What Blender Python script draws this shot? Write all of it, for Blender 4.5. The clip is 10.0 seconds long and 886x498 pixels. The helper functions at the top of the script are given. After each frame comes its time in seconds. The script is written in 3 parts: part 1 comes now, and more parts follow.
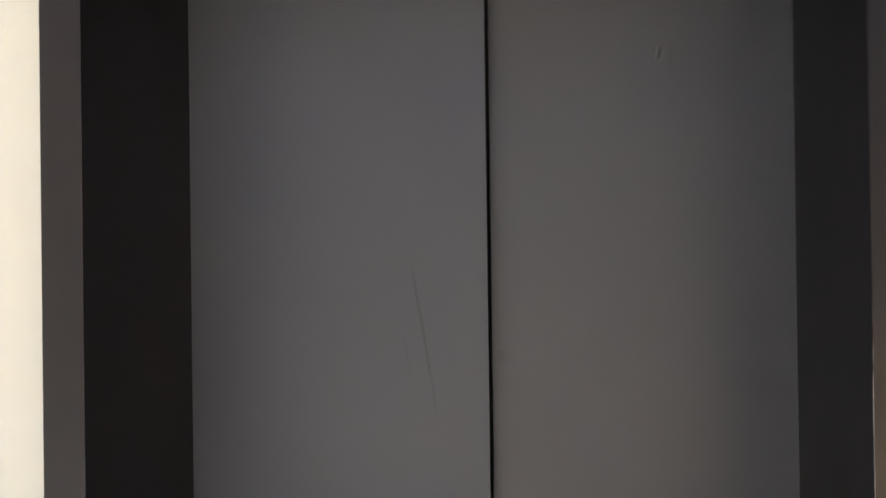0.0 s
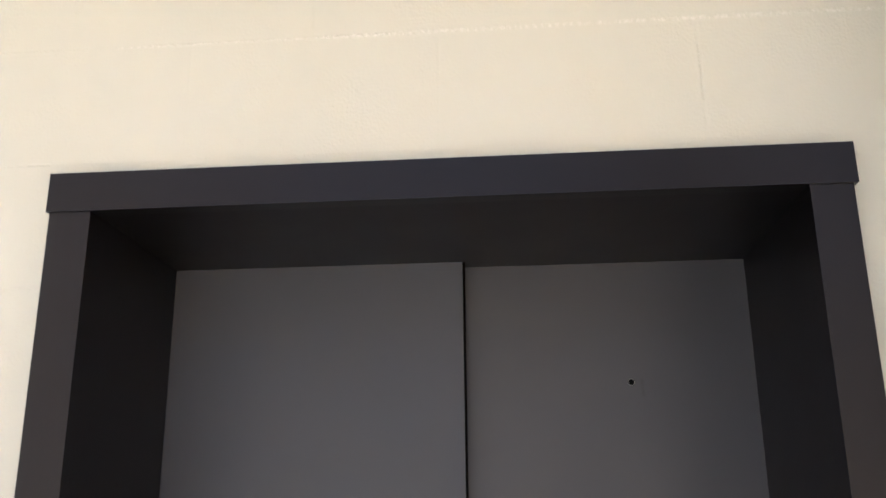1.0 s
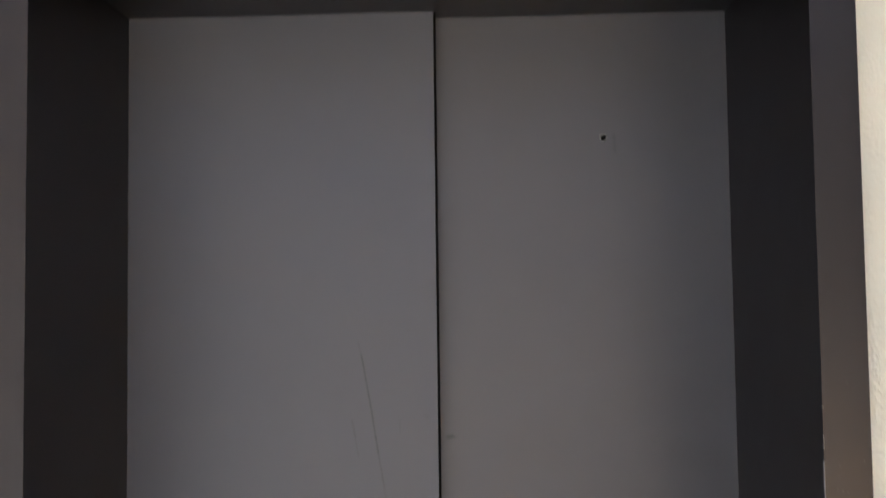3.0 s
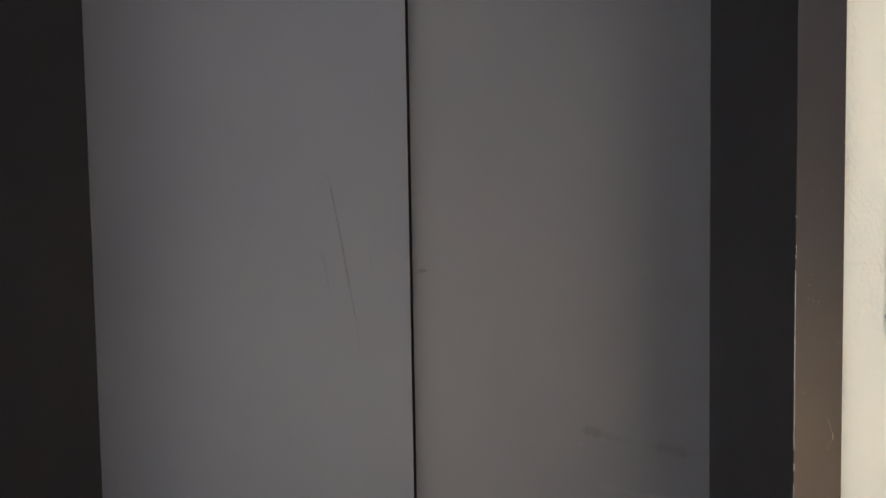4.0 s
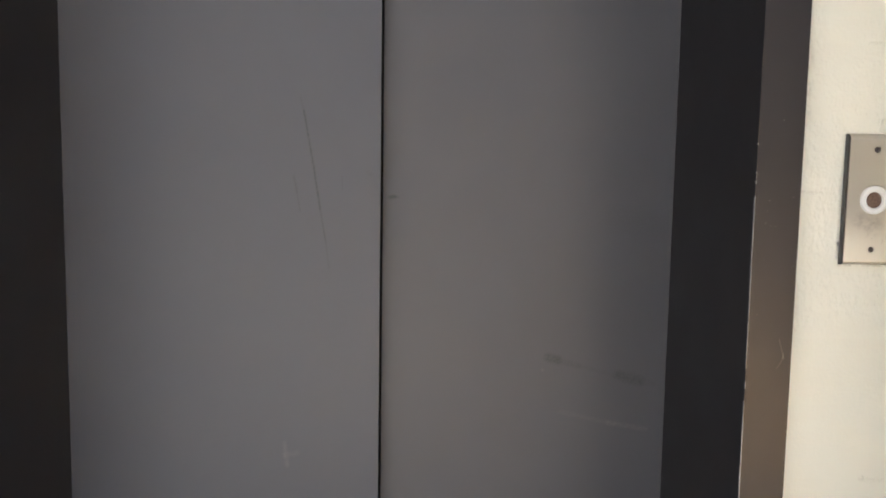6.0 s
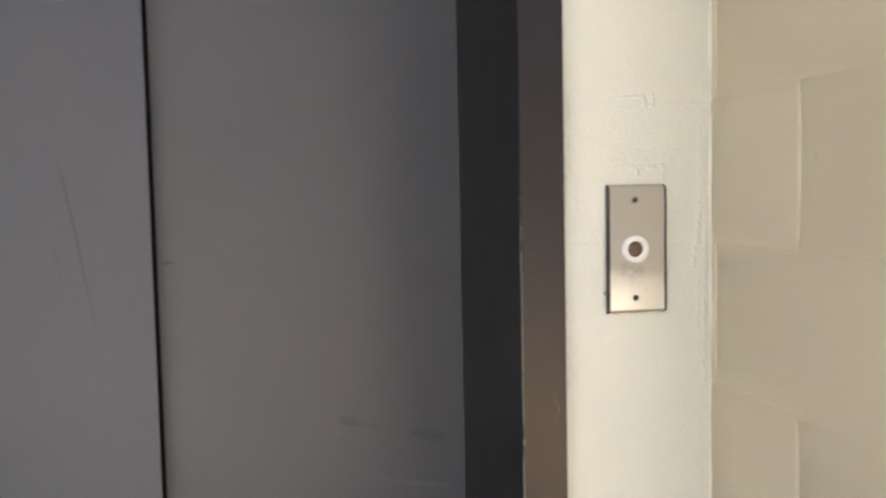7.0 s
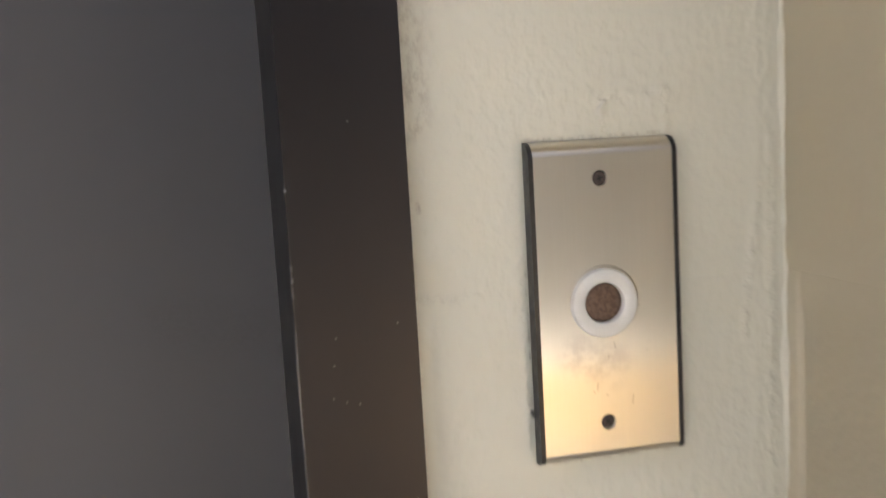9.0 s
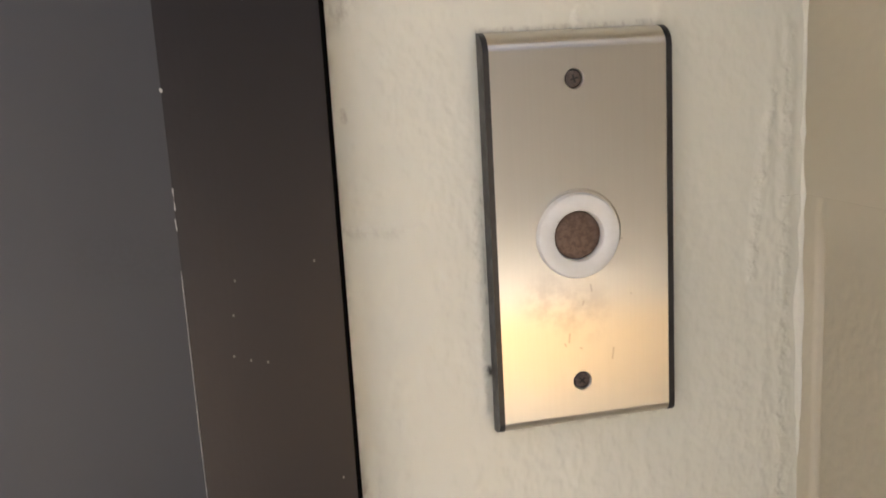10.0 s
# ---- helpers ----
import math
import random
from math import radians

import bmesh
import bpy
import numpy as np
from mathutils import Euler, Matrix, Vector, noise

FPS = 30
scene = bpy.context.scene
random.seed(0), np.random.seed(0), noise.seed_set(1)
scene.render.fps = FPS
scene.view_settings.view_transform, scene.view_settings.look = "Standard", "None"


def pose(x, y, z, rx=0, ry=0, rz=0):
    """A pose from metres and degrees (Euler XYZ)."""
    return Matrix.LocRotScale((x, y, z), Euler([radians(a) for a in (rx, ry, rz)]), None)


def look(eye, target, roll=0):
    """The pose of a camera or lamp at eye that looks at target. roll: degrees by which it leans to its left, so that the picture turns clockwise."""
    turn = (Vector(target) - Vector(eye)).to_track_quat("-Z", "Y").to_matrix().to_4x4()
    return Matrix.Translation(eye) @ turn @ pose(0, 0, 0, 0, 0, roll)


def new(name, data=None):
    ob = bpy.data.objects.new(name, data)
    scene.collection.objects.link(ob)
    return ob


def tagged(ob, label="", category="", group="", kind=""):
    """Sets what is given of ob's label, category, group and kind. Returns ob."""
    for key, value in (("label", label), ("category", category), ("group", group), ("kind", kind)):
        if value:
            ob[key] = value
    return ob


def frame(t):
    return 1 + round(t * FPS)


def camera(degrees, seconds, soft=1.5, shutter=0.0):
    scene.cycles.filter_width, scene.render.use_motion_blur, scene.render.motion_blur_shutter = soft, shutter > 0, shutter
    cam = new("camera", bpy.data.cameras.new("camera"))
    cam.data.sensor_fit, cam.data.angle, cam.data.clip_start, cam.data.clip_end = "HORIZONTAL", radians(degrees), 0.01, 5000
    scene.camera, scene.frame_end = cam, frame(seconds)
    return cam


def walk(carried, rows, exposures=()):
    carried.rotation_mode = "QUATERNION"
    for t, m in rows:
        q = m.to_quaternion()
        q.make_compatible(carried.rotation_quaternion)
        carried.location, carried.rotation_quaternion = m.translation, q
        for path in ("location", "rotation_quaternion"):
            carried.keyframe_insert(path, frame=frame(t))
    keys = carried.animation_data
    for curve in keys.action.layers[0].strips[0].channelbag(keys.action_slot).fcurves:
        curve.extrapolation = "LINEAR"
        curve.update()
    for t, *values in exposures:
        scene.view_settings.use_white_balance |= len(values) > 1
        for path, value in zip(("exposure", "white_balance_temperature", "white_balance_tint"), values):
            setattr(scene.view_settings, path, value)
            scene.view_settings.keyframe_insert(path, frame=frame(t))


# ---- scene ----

# ---------------------------------------------------------------- camera
cam = camera(52.93, 10.0, soft=1.6, shutter=0.5)
PATH = [  # seconds, x, y, z, yaw, pitch, roll
    (0.0, 0.7138, -1.2153, 1.5750, 8.941, 0.311, -0.747),
    (0.1, 0.7145, -1.2337, 1.5946, 8.510, 4.479, -1.917),
    (0.2, 0.7072, -1.2453, 1.6146, 7.844, 7.941, -1.679),
    (0.3, 0.6910, -1.2576, 1.6414, 7.063, 10.965, -1.176),
    (0.4, 0.6992, -1.2676, 1.6739, 7.817, 12.962, -0.564),
    (0.5, 0.6858, -1.2742, 1.6849, 7.907, 14.851, -0.982),
    (0.7, 0.6516, -1.2730, 1.6891, 5.941, 16.504, -1.567),
    (1.0, 0.6440, -1.2672, 1.6947, 4.704, 16.582, -0.529),
    (1.5, 0.6220, -1.2561, 1.6846, 3.679, 15.679, 0.144),
    (2.0, 0.6244, -1.2478, 1.6762, 3.859, 13.693, -0.466),
    (2.5, 0.6219, -1.2382, 1.6557, 3.207, 9.395, -1.340),
    (2.7, 0.6212, -1.2350, 1.6579, 2.922, 6.514, -1.098),
    (4.0, 0.6383, -1.1882, 1.5292, 1.220, -3.710, -0.938),
    (4.5, 0.6367, -1.1895, 1.4979, 1.482, -5.987, -0.804),
    (5.0, 0.6261, -1.2105, 1.4735, 1.054, -7.215, -0.083),
    (6.3, 0.6332, -1.2194, 1.4718, -2.402, -5.468, 0.879),
    (6.5, 0.6576, -1.2160, 1.4762, -4.372, -4.852, 0.185),
    (7.0, 0.7502, -1.1796, 1.5072, -10.564, -3.967, -1.199),
    (7.5, 0.8586, -1.1038, 1.5084, -10.539, -7.130, -1.830),
    (8.0, 0.9354, -0.9073, 1.4883, -14.319, -6.655, -2.431),
    (8.3, 0.9731, -0.7600, 1.4986, -15.457, -5.885, -2.553),
    (8.5, 0.9954, -0.6728, 1.5040, -15.215, -6.869, -3.708),
    (9.0, 1.0573, -0.4685, 1.5063, -11.759, -6.587, -3.353),
    (9.5, 1.1018, -0.3866, 1.4956, -10.366, -9.942, -3.188),
    (10.0, 1.1043, -0.3813, 1.4882, -11.535, -10.967, -3.308),
]
EXPOSURES = [(0.0, 2.40, 5950, 4), (0.5, 2.26, 5800, 6), (2.5, 2.62, 5700, 7), (4.0, 2.66, 5900, 4), (5.2, 2.76, 5900, 4), (6.5, 2.88, 5850, 4),
             (8.0, 2.85, 5850, 4), (8.5, 2.72, 5950, 6), (9.0, 2.29, 6000, 6), (10.0, 2.33, 6150, 8)]
walk(cam, [(t, pose(x, y, z, 0, 0, yaw) @ pose(0, 0, 0, 90 + pitch) @ pose(0, 0, 0, 0, 0, roll))
           for t, x, y, z, yaw, pitch, roll in PATH], EXPOSURES)

# ---------------------------------------------------------------- plan
W, H = 1.072, 2.1455              # door opening between the jambs
FACE = -0.0263                    # jamb face, wall face at y = 0
LO, RO = -0.0652, 1.1336          # outer edges of the jambs
HX0, HX1, HZ = -0.0695, 1.1400, 2.2071
SEAM = 0.548                      # edge of the front panel
YL, YR = 0.334, 0.374             # faces of the front and the rear panel
CORNER = 1.3608                   # face of the east wall
WEST, EAST, SOUTH, CEIL = -3.20, 6.20, -12.0, 2.845
ADDED_ROOF_EDGE = -0.90                    # front edge of the added roof slab that cuts the sky light
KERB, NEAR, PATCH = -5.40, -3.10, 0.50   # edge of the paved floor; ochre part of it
END = -0.47                        # free end of the east wall
COURSE, LENGTH = 0.2032, 0.4064   # block module

# ---------------------------------------------------------------- light
SUN_EL, SUN_AZ = 72.0, 345.0      # azimuth clockwise from +y
world = bpy.data.worlds.new("world")
scene.world = world
world.use_nodes = True
wn = world.node_tree.nodes
sky = wn.new("ShaderNodeTexSky")
sky.sky_type, sky.sun_disc = "NISHITA", False
sky.air_density, sky.dust_density, sky.ozone_density = 0.35, 10.0, 0.0
sky.sun_elevation, sky.sun_rotation = radians(SUN_EL), radians(SUN_AZ)
wn["Background"].inputs["Strength"].default_value = 0.15
world.node_tree.links.new(sky.outputs["Color"], wn["Background"].inputs["Color"])

sun = new("sun", bpy.data.lights.new("sun", "SUN"))
sun.data.energy, sun.data.angle, sun.data.color = 4.3, radians(0.5), (1.0, 0.93, 0.83)
away = Vector((math.sin(radians(SUN_AZ)) * math.cos(radians(SUN_EL)), math.cos(radians(SUN_AZ)) * math.cos(radians(SUN_EL)), math.sin(radians(SUN_EL))))
sun.matrix_world = look(away * 20, (0, 0, 0))


# ---------------------------------------------------------------- materials
class Nodes:
    """Short way to write a node tree."""

    def __init__(self, name):
        self.mat = bpy.data.materials.new(name)
        self.mat.use_nodes = True
        self.tree = self.mat.node_tree
        self.bsdf = self.tree.nodes["Principled BSDF"]

    def add(self, kind, **values):
        node = self.tree.nodes.new(kind)
        for key, value in values.items():
            if key in node.inputs:
                node.inputs[key].default_value = value
        return node

    def wire(self, value, socket):
        if isinstance(value, (int, float, tuple)):
            socket.default_value = value
        else:
            self.tree.links.new(value, socket)

    def math(self, op, a, b=0.0, c=0.0, clamp=False):
        node = self.tree.nodes.new("ShaderNodeMath")
        node.operation, node.use_clamp = op, clamp
        for value, socket in zip((a, b, c), node.inputs):
            self.wire(value, socket)
        return node.outputs[0]

    def vec(self, op, a, b=(0, 0, 0), scale=1.0):
        node = self.tree.nodes.new("ShaderNodeVectorMath")
        node.operation = op
        self.wire(a, node.inputs[0])
        self.wire(b, node.inputs[1])
        if op == "SCALE":
            self.wire(scale, node.inputs["Scale"])
        return node.outputs["Value"] if op in ("LENGTH", "DOT_PRODUCT", "DISTANCE") else node.outputs["Vector"]

    def place(self):
        return self.tree.nodes.new("ShaderNodeNewGeometry").outputs["Position"]

    def noise(self, scale, detail=3.0, rough=0.55, stretch=(1, 1, 1), vector=None):
        node = self.add("ShaderNodeTexNoise", Scale=scale, Detail=detail, Roughness=rough)
        self.wire(self.vec("MULTIPLY", vector or self.place(), stretch), node.inputs["Vector"])
        return node.outputs["Fac"]

    def ramp(self, value, low, high, a=0.0, b=1.0):
        node = self.tree.nodes.new("ShaderNodeMapRange")
        node.interpolation_type = "SMOOTHSTEP"
        for v, s in zip((value, low, high, a, b), node.inputs):
            self.wire(v, s)
        return node.outputs[0]

    def mix(self, fac, a, b):
        node = self.tree.nodes.new("ShaderNodeMix")
        node.data_type = "RGBA"
        for v, s in zip((fac, a, b), (node.inputs["Factor"], node.inputs["A"], node.inputs["B"])):
            self.wire(v if not isinstance(v, tuple) or len(v) == 4 else (*v, 1.0), s)
        return node.outputs["Result"]

    def stroke(self, a, b, wide, edge=0.6, flat=(1, 0, 1)):
        """1 on the line from a to b, fading out within its width."""
        p = self.vec("MULTIPLY", self.place(), flat)
        a, b = (Vector(v[:3]) * Vector(flat) for v in (a, b))
        d = b - a
        along = self.math("DIVIDE", self.vec("DOT_PRODUCT", self.vec("SUBTRACT", p, tuple(a)), tuple(d)), max(d.length_squared, 1e-9), clamp=True)
        near = self.vec("ADD", self.vec("SCALE", tuple(d), scale=along), tuple(a))
        return self.ramp(self.vec("DISTANCE", p, near), wide * edge * 0.3, wide, 1.0, 0.0)

    def bump(self, height, strength, distance, after=None):
        node = self.add("ShaderNodeBump", Strength=strength, Distance=distance)
        self.wire(height, node.inputs["Height"])
        if after:
            self.wire(after, node.inputs["Normal"])
        return node.outputs["Normal"]

    def done(self, color=None, rough=None, normal=None, metal=0.0):
        for value, key in ((color, "Base Color"), (rough, "Roughness"), (normal, "Normal")):
            if value is not None:
                self.wire((*value, 1.0) if isinstance(value, tuple) and len(value) == 3 else value, self.bsdf.inputs[key])
        self.bsdf.inputs["Metallic"].default_value = metal
        return self.mat


def wall_paint(name, color, dark, strokes=(), rough=0.30, peel=1.0, stains_and_lines=(), zones=(), flat=(1, 0, 1), drop=0.55):
    """Thick gloss paint rolled over concrete block: pores, runs and faint dirt."""
    n = Nodes(name)
    pores = n.noise(210, 1, 0.45, (1, 1, 0.8))
    lumps = n.noise(75, 2, 0.5, (1, 1, 0.75))
    sags = n.noise(9, 3, 0.5, (1, 1, 0.5))
    rolled = n.ramp(n.noise(5.5, 2, 0.5), 0.38, 0.66, 0.25, 1.0)
    height = n.math("ADD", n.math("MULTIPLY", n.math("MULTIPLY", pores, 0.33 * peel), rolled), n.math("MULTIPLY", n.math("MULTIPLY", lumps, 0.20 * peel), rolled))
    height = n.math("ADD", height, n.math("MULTIPLY", sags, 0.55))
    for a, b, wide, high in strokes:
        wob = n.ramp(n.noise(120, 2, 0.5), 0.3, 0.62, 0.1, 1.2)
        height = n.math("ADD", height, n.math("MULTIPLY", n.math("MULTIPLY", n.stroke(a, b, wide, 0.0, flat), high * drop), wob))
    if zones:
        thick = None
        for a, b, wide in zones:
            one = n.stroke(a, b, wide)
            thick = one if thick is None else n.math("MAXIMUM", thick, one)
        drops = n.noise(160, 1, 0.5, (1, 1, 0.6))
        height = n.math("ADD", height, n.math("MULTIPLY", n.math("MULTIPLY", drops, thick), 0.45))
    dirt = n.ramp(n.noise(3.1, 3, 0.5), 0.30, 0.80)
    col = n.mix(n.math("MULTIPLY", dirt, 0.16), color, dark)
    if stains_and_lines:
        broken = n.ramp(n.noise(170, 4, 0.7, (1, 1, 0.5)), 0.42, 0.66)
        for a, b, wide, much, tint in stains_and_lines:
            col = n.mix(n.math("MULTIPLY", n.math("MULTIPLY", n.stroke(a, b, wide), much), broken), col, tint)
    return n.done(col, n.ramp(sags, 0.3, 0.7, rough, rough + 0.12), n.bump(height, 0.9, 0.0030))


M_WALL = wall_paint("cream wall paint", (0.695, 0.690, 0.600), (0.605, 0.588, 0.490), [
    ((-0.60, 0, 2.4370), (0.45, 0, 2.4384), 0.005, 0.35),
    ((0.35, 0, 2.4384), (1.30, 0, 2.4400), 0.009, 0.25),
    ((0.9425, 0, 2.300), (0.9420, 0, 2.392), 0.004, -0.6),
    ((-0.50, 0, 2.2352), (-0.09, 0, 2.2352), 0.004, -0.3),
    ((-0.50, 0, 2.032), (-0.08, 0, 2.032), 0.004, -0.3),
    ((1.225, 0, 1.6262), (1.258, 0, 1.6268), 0.004, 0.5),
    ((1.258, 0, 1.628), (1.262, 0, 1.614), 0.005, 1.0),
    ((1.262, 0, 1.614), (1.273, 0, 1.6150), 0.004, 0.8),
    ((1.273, 0, 1.629), (1.273, 0, 1.618), 0.003, 0.6),
    ((1.214, 0, 1.530), (1.249, 0, 1.5265), 0.007, 0.25),
    ((1.249, 0, 1.5265), (1.286, 0, 1.530), 0.007, 0.30),
    ((1.2862, 0, 1.530), (1.2868, 0, 1.508), 0.005, 0.40),
    ((1.249, 0, 1.526), (1.2485, 0, 1.509), 0.005, 0.5),
    ((1.1975, 0, 1.440), (1.1985, 0, 1.335), 0.004, 0.35),
    ((1.345, 0, 1.475), (1.338, 0, 1.433), 0.005, 0.45),
    ((1.338, 0, 1.433), (1.333, 0, 1.385), 0.005, 0.5),
    ((1.352, 0, 1.50), (1.350, 0, 1.22), 0.006, 0.4),
    ((1.141, 0, 1.424), (1.173, 0, 1.4225), 0.004, 0.35),
    ((1.255, 0, 1.018), (1.282, 0, 1.014), 0.006, 0.8),
    ((1.2000, 0, 1.3540), (1.2004, 0, 1.3532), 0.003, 1.6),
], zones=[
    ((1.185, 0, 1.290), (1.275, 0, 1.280), 0.060),
    ((1.155, 0, 1.250), (1.180, 0, 1.420), 0.035),
    ((1.215, 0, 1.530), (1.285, 0, 1.532), 0.024),
    ((1.350, 0, 1.640), (1.342, 0, 1.250), 0.012),
    ((1.140, 0, 1.750), (1.150, 0, 1.450), 0.030),
], stains_and_lines=[
    # Paler lines along the upper block joint.
    ((0.00, 0, 2.4378), (0.45, 0, 2.4386), 0.0035, 0.5, (0.86, 0.84, 0.78)),
    ((0.35, 0, 2.4386), (1.30, 0, 2.4402), 0.0060, 0.6, (0.88, 0.86, 0.80)),
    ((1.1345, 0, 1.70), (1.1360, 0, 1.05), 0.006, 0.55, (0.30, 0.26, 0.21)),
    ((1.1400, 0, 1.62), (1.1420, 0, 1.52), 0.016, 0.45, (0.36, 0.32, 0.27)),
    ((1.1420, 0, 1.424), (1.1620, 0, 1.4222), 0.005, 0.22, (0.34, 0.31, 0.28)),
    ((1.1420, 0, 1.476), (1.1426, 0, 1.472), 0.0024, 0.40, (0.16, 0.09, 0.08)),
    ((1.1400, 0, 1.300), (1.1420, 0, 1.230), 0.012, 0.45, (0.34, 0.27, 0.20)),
    ((1.2006, 0, 1.440), (1.2008, 0, 1.385), 0.0009, 0.5, (0.06, 0.055, 0.05)),
    ((1.2000, 0, 1.3545), (1.2008, 0, 1.3525), 0.0022, 1.00, (0.05, 0.045, 0.04)),
    # Darker lines along the call plate's top and bottom edges.
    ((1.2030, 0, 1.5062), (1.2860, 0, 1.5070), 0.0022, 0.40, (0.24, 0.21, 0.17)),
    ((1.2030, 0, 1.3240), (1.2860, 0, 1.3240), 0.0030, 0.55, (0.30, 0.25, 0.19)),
])
EAST_MARKS = [  # runs and drops in the paint of the side wall, and mortar that stands proud along the beds
    ((0, -0.030, 1.2192), (0, -0.480, 1.2188), 0.0060, 0.26), ((0, -0.140, 1.4226), (0, -0.300, 1.4222), 0.0070, 0.20),
    ((0, -0.020, 1.6258), (0, -0.200, 1.6256), 0.0045, 0.25), ((0, -0.150, 1.0162), (0, -0.460, 1.0160), 0.0060, 0.24),
    ((0, -0.4180, 1.5100), (0, -0.4182, 1.5010), 0.0024, 0.6), ((0, -0.4260, 1.4200), (0, -0.4262, 1.4120), 0.0022, 0.6),
    ((0, -0.3614, 1.4950), (0, -0.3614, 1.4940), 0.0026, 0.7), ((0, -0.3978, 1.4810), (0, -0.3980, 1.4740), 0.0024, 0.6),
    ((0, -0.3876, 1.3050), (0, -0.3876, 1.2940), 0.0024, 0.7), ((0, -0.2510, 1.5350), (0, -0.2510, 1.5340), 0.0028, 0.8),
    ((0, -0.2870, 1.3750), (0, -0.2870, 1.3715), 0.0022, 0.5), ((0, -0.4075, 1.3350), (0, -0.4077, 1.3260), 0.0028, 0.7),
    ((0, -0.1333, 1.5217), (0, -0.1333, 1.5207), 0.0024, 0.6), ((0, -0.4000, 1.2800), (0, -0.4000, 1.2700), 0.0026, 0.6),
]
M_EAST = wall_paint("tan wall paint", (0.542, 0.492, 0.374), (0.476, 0.426, 0.314), EAST_MARKS, rough=0.34, peel=0.55, flat=(0, 1, 1), drop=0.6)
M_PLAIN = wall_paint("dark grey wall paint", (0.060, 0.056, 0.054), (0.048, 0.045, 0.043), rough=0.5)
M_SIDE = wall_paint("pale grey wall paint", (0.52, 0.49, 0.455), (0.45, 0.42, 0.39), rough=0.5)
M_CAULK = wall_paint("painted caulk", (0.70, 0.688, 0.600), (0.605, 0.578, 0.480), rough=0.36, peel=1.2)


def frame_paint():
    n = Nodes("dark grey frame enamel")
    brush = n.noise(420, 3, 0.6, (1, 1, 0.03))
    peel = n.noise(340, 2, 0.5)
    cloud = n.noise(6, 3, 0.5)
    col = n.mix(cloud, (0.0050, 0.0042, 0.0047), (0.0053, 0.0045, 0.0050))
    for x, z in ((1.0918, 1.4130), (1.1236, 1.4181), (1.0885, 1.3821), (1.0950, 1.3796), (1.1016, 1.3781), (1.1281, 1.3237), (1.0899, 1.3990), (1.1050, 1.5210), (1.0830, 1.2570)):
        col = n.mix(n.math("MULTIPLY", n.stroke((x, 0, z), (x, 0, z + 0.0005), 0.0006), 0.3), col, (0.40, 0.39, 0.38))
    for a, b, wide, much in (((1.1157, 0, 1.2228), (1.1212, 0, 1.2039), 0.0010, 0.07), ((1.1220, 0, 1.2030), (1.1225, 0, 1.1963), 0.0012, 0.16),
                             ((1.1225, 0, 1.1963), (1.1146, 0, 1.1821), 0.0009, 0.06)):
        col = n.mix(n.math("MULTIPLY", n.stroke(a, b, wide), much), col, (0.42, 0.40, 0.38))
    height = n.math("ADD", n.math("MULTIPLY", brush, 0.5), n.math("MULTIPLY", peel, 0.5))
    n.bsdf.inputs["Specular IOR Level"].default_value = 0.44
    n.bsdf.inputs["Specular Tint"].default_value = (1.0, 0.94, 0.95, 1.0)
    return n.done(col, n.ramp(cloud, 0.3, 0.7, 0.34, 0.37), n.bump(height, 0.25, 0.0005))


def door_paint(name, strokes, hue=(1.0, 1.0, 1.0)):
    """Satin grey door enamel with scuffs; a stroke is a, b, width, amount, colour."""
    n = Nodes(name)
    roll = n.noise(300, 2, 0.5)
    cloud = n.noise(4.2, 4, 0.55)
    wash = n.noise(1.6, 2, 0.5, (1, 1, 0.4))
    col = n.mix(n.ramp(cloud, 0.3, 0.75), (0.055, 0.059, 0.073), (0.062, 0.066, 0.080))
    col = n.mix(n.math("MULTIPLY", wash, 0.25), col, (0.062, 0.061, 0.066))
    col = n.vec("MULTIPLY", col, hue)
    grit = n.ramp(n.noise(240, 2, 0.6), 0.35, 0.62, 0.35, 1.0)
    for a, b, wide, much, tint in strokes:
        col = n.mix(n.math("MULTIPLY", n.math("MULTIPLY", n.stroke(a, b, wide), much), grit), col, tint)
    warp = n.noise(2.2, 1, 0.4)
    normal = n.bump(n.math("MULTIPLY", roll, 1.0), 0.15, 0.0004, n.bump(warp, 0.2, 0.01))
    return n.done(col, n.ramp(cloud, 0.3, 0.7, 0.45, 0.51), normal)


INK, CHALK = (0.018, 0.019, 0.023), (0.15, 0.145, 0.14)
M_FRAME = frame_paint()
M_FRONT = door_paint("grey door enamel, scratched", [
    ((0.4094, 0, 1.562), (0.4155, 0, 1.538), 0.0022, 0.25, INK),
    ((0.4155, 0, 1.538), (0.4323, 0, 1.4419), 0.0026, 0.75, INK),
    ((0.4323, 0, 1.4419), (0.4432, 0, 1.369), 0.0028, 0.85, INK),
    ((0.4432, 0, 1.369), (0.4535, 0, 1.3101), 0.0026, 0.5, INK),
    ((0.4535, 0, 1.3101), (0.4590, 0, 1.2650), 0.0024, 0.28, INK),
    ((0.3979, 0, 1.4259), (0.4030, 0, 1.3987), 0.0028, 0.38, INK),
    ((0.4030, 0, 1.3987), (0.4085, 0, 1.3650), 0.0020, 0.32, INK),
    ((0.4814, 0, 1.4268), (0.4819, 0, 1.4026), 0.0020, 0.18, INK),
    ((0.5270, 0, 1.433), (0.5310, 0, 1.430), 0.006, 0.15, INK),
    ((0.3800, 0, 0.9480), (0.3846, 0, 0.9066), 0.006, 0.20, CHALK),
    ((0.3804, 0, 0.9249), (0.4034, 0, 0.9301), 0.008, 0.14, CHALK),
])
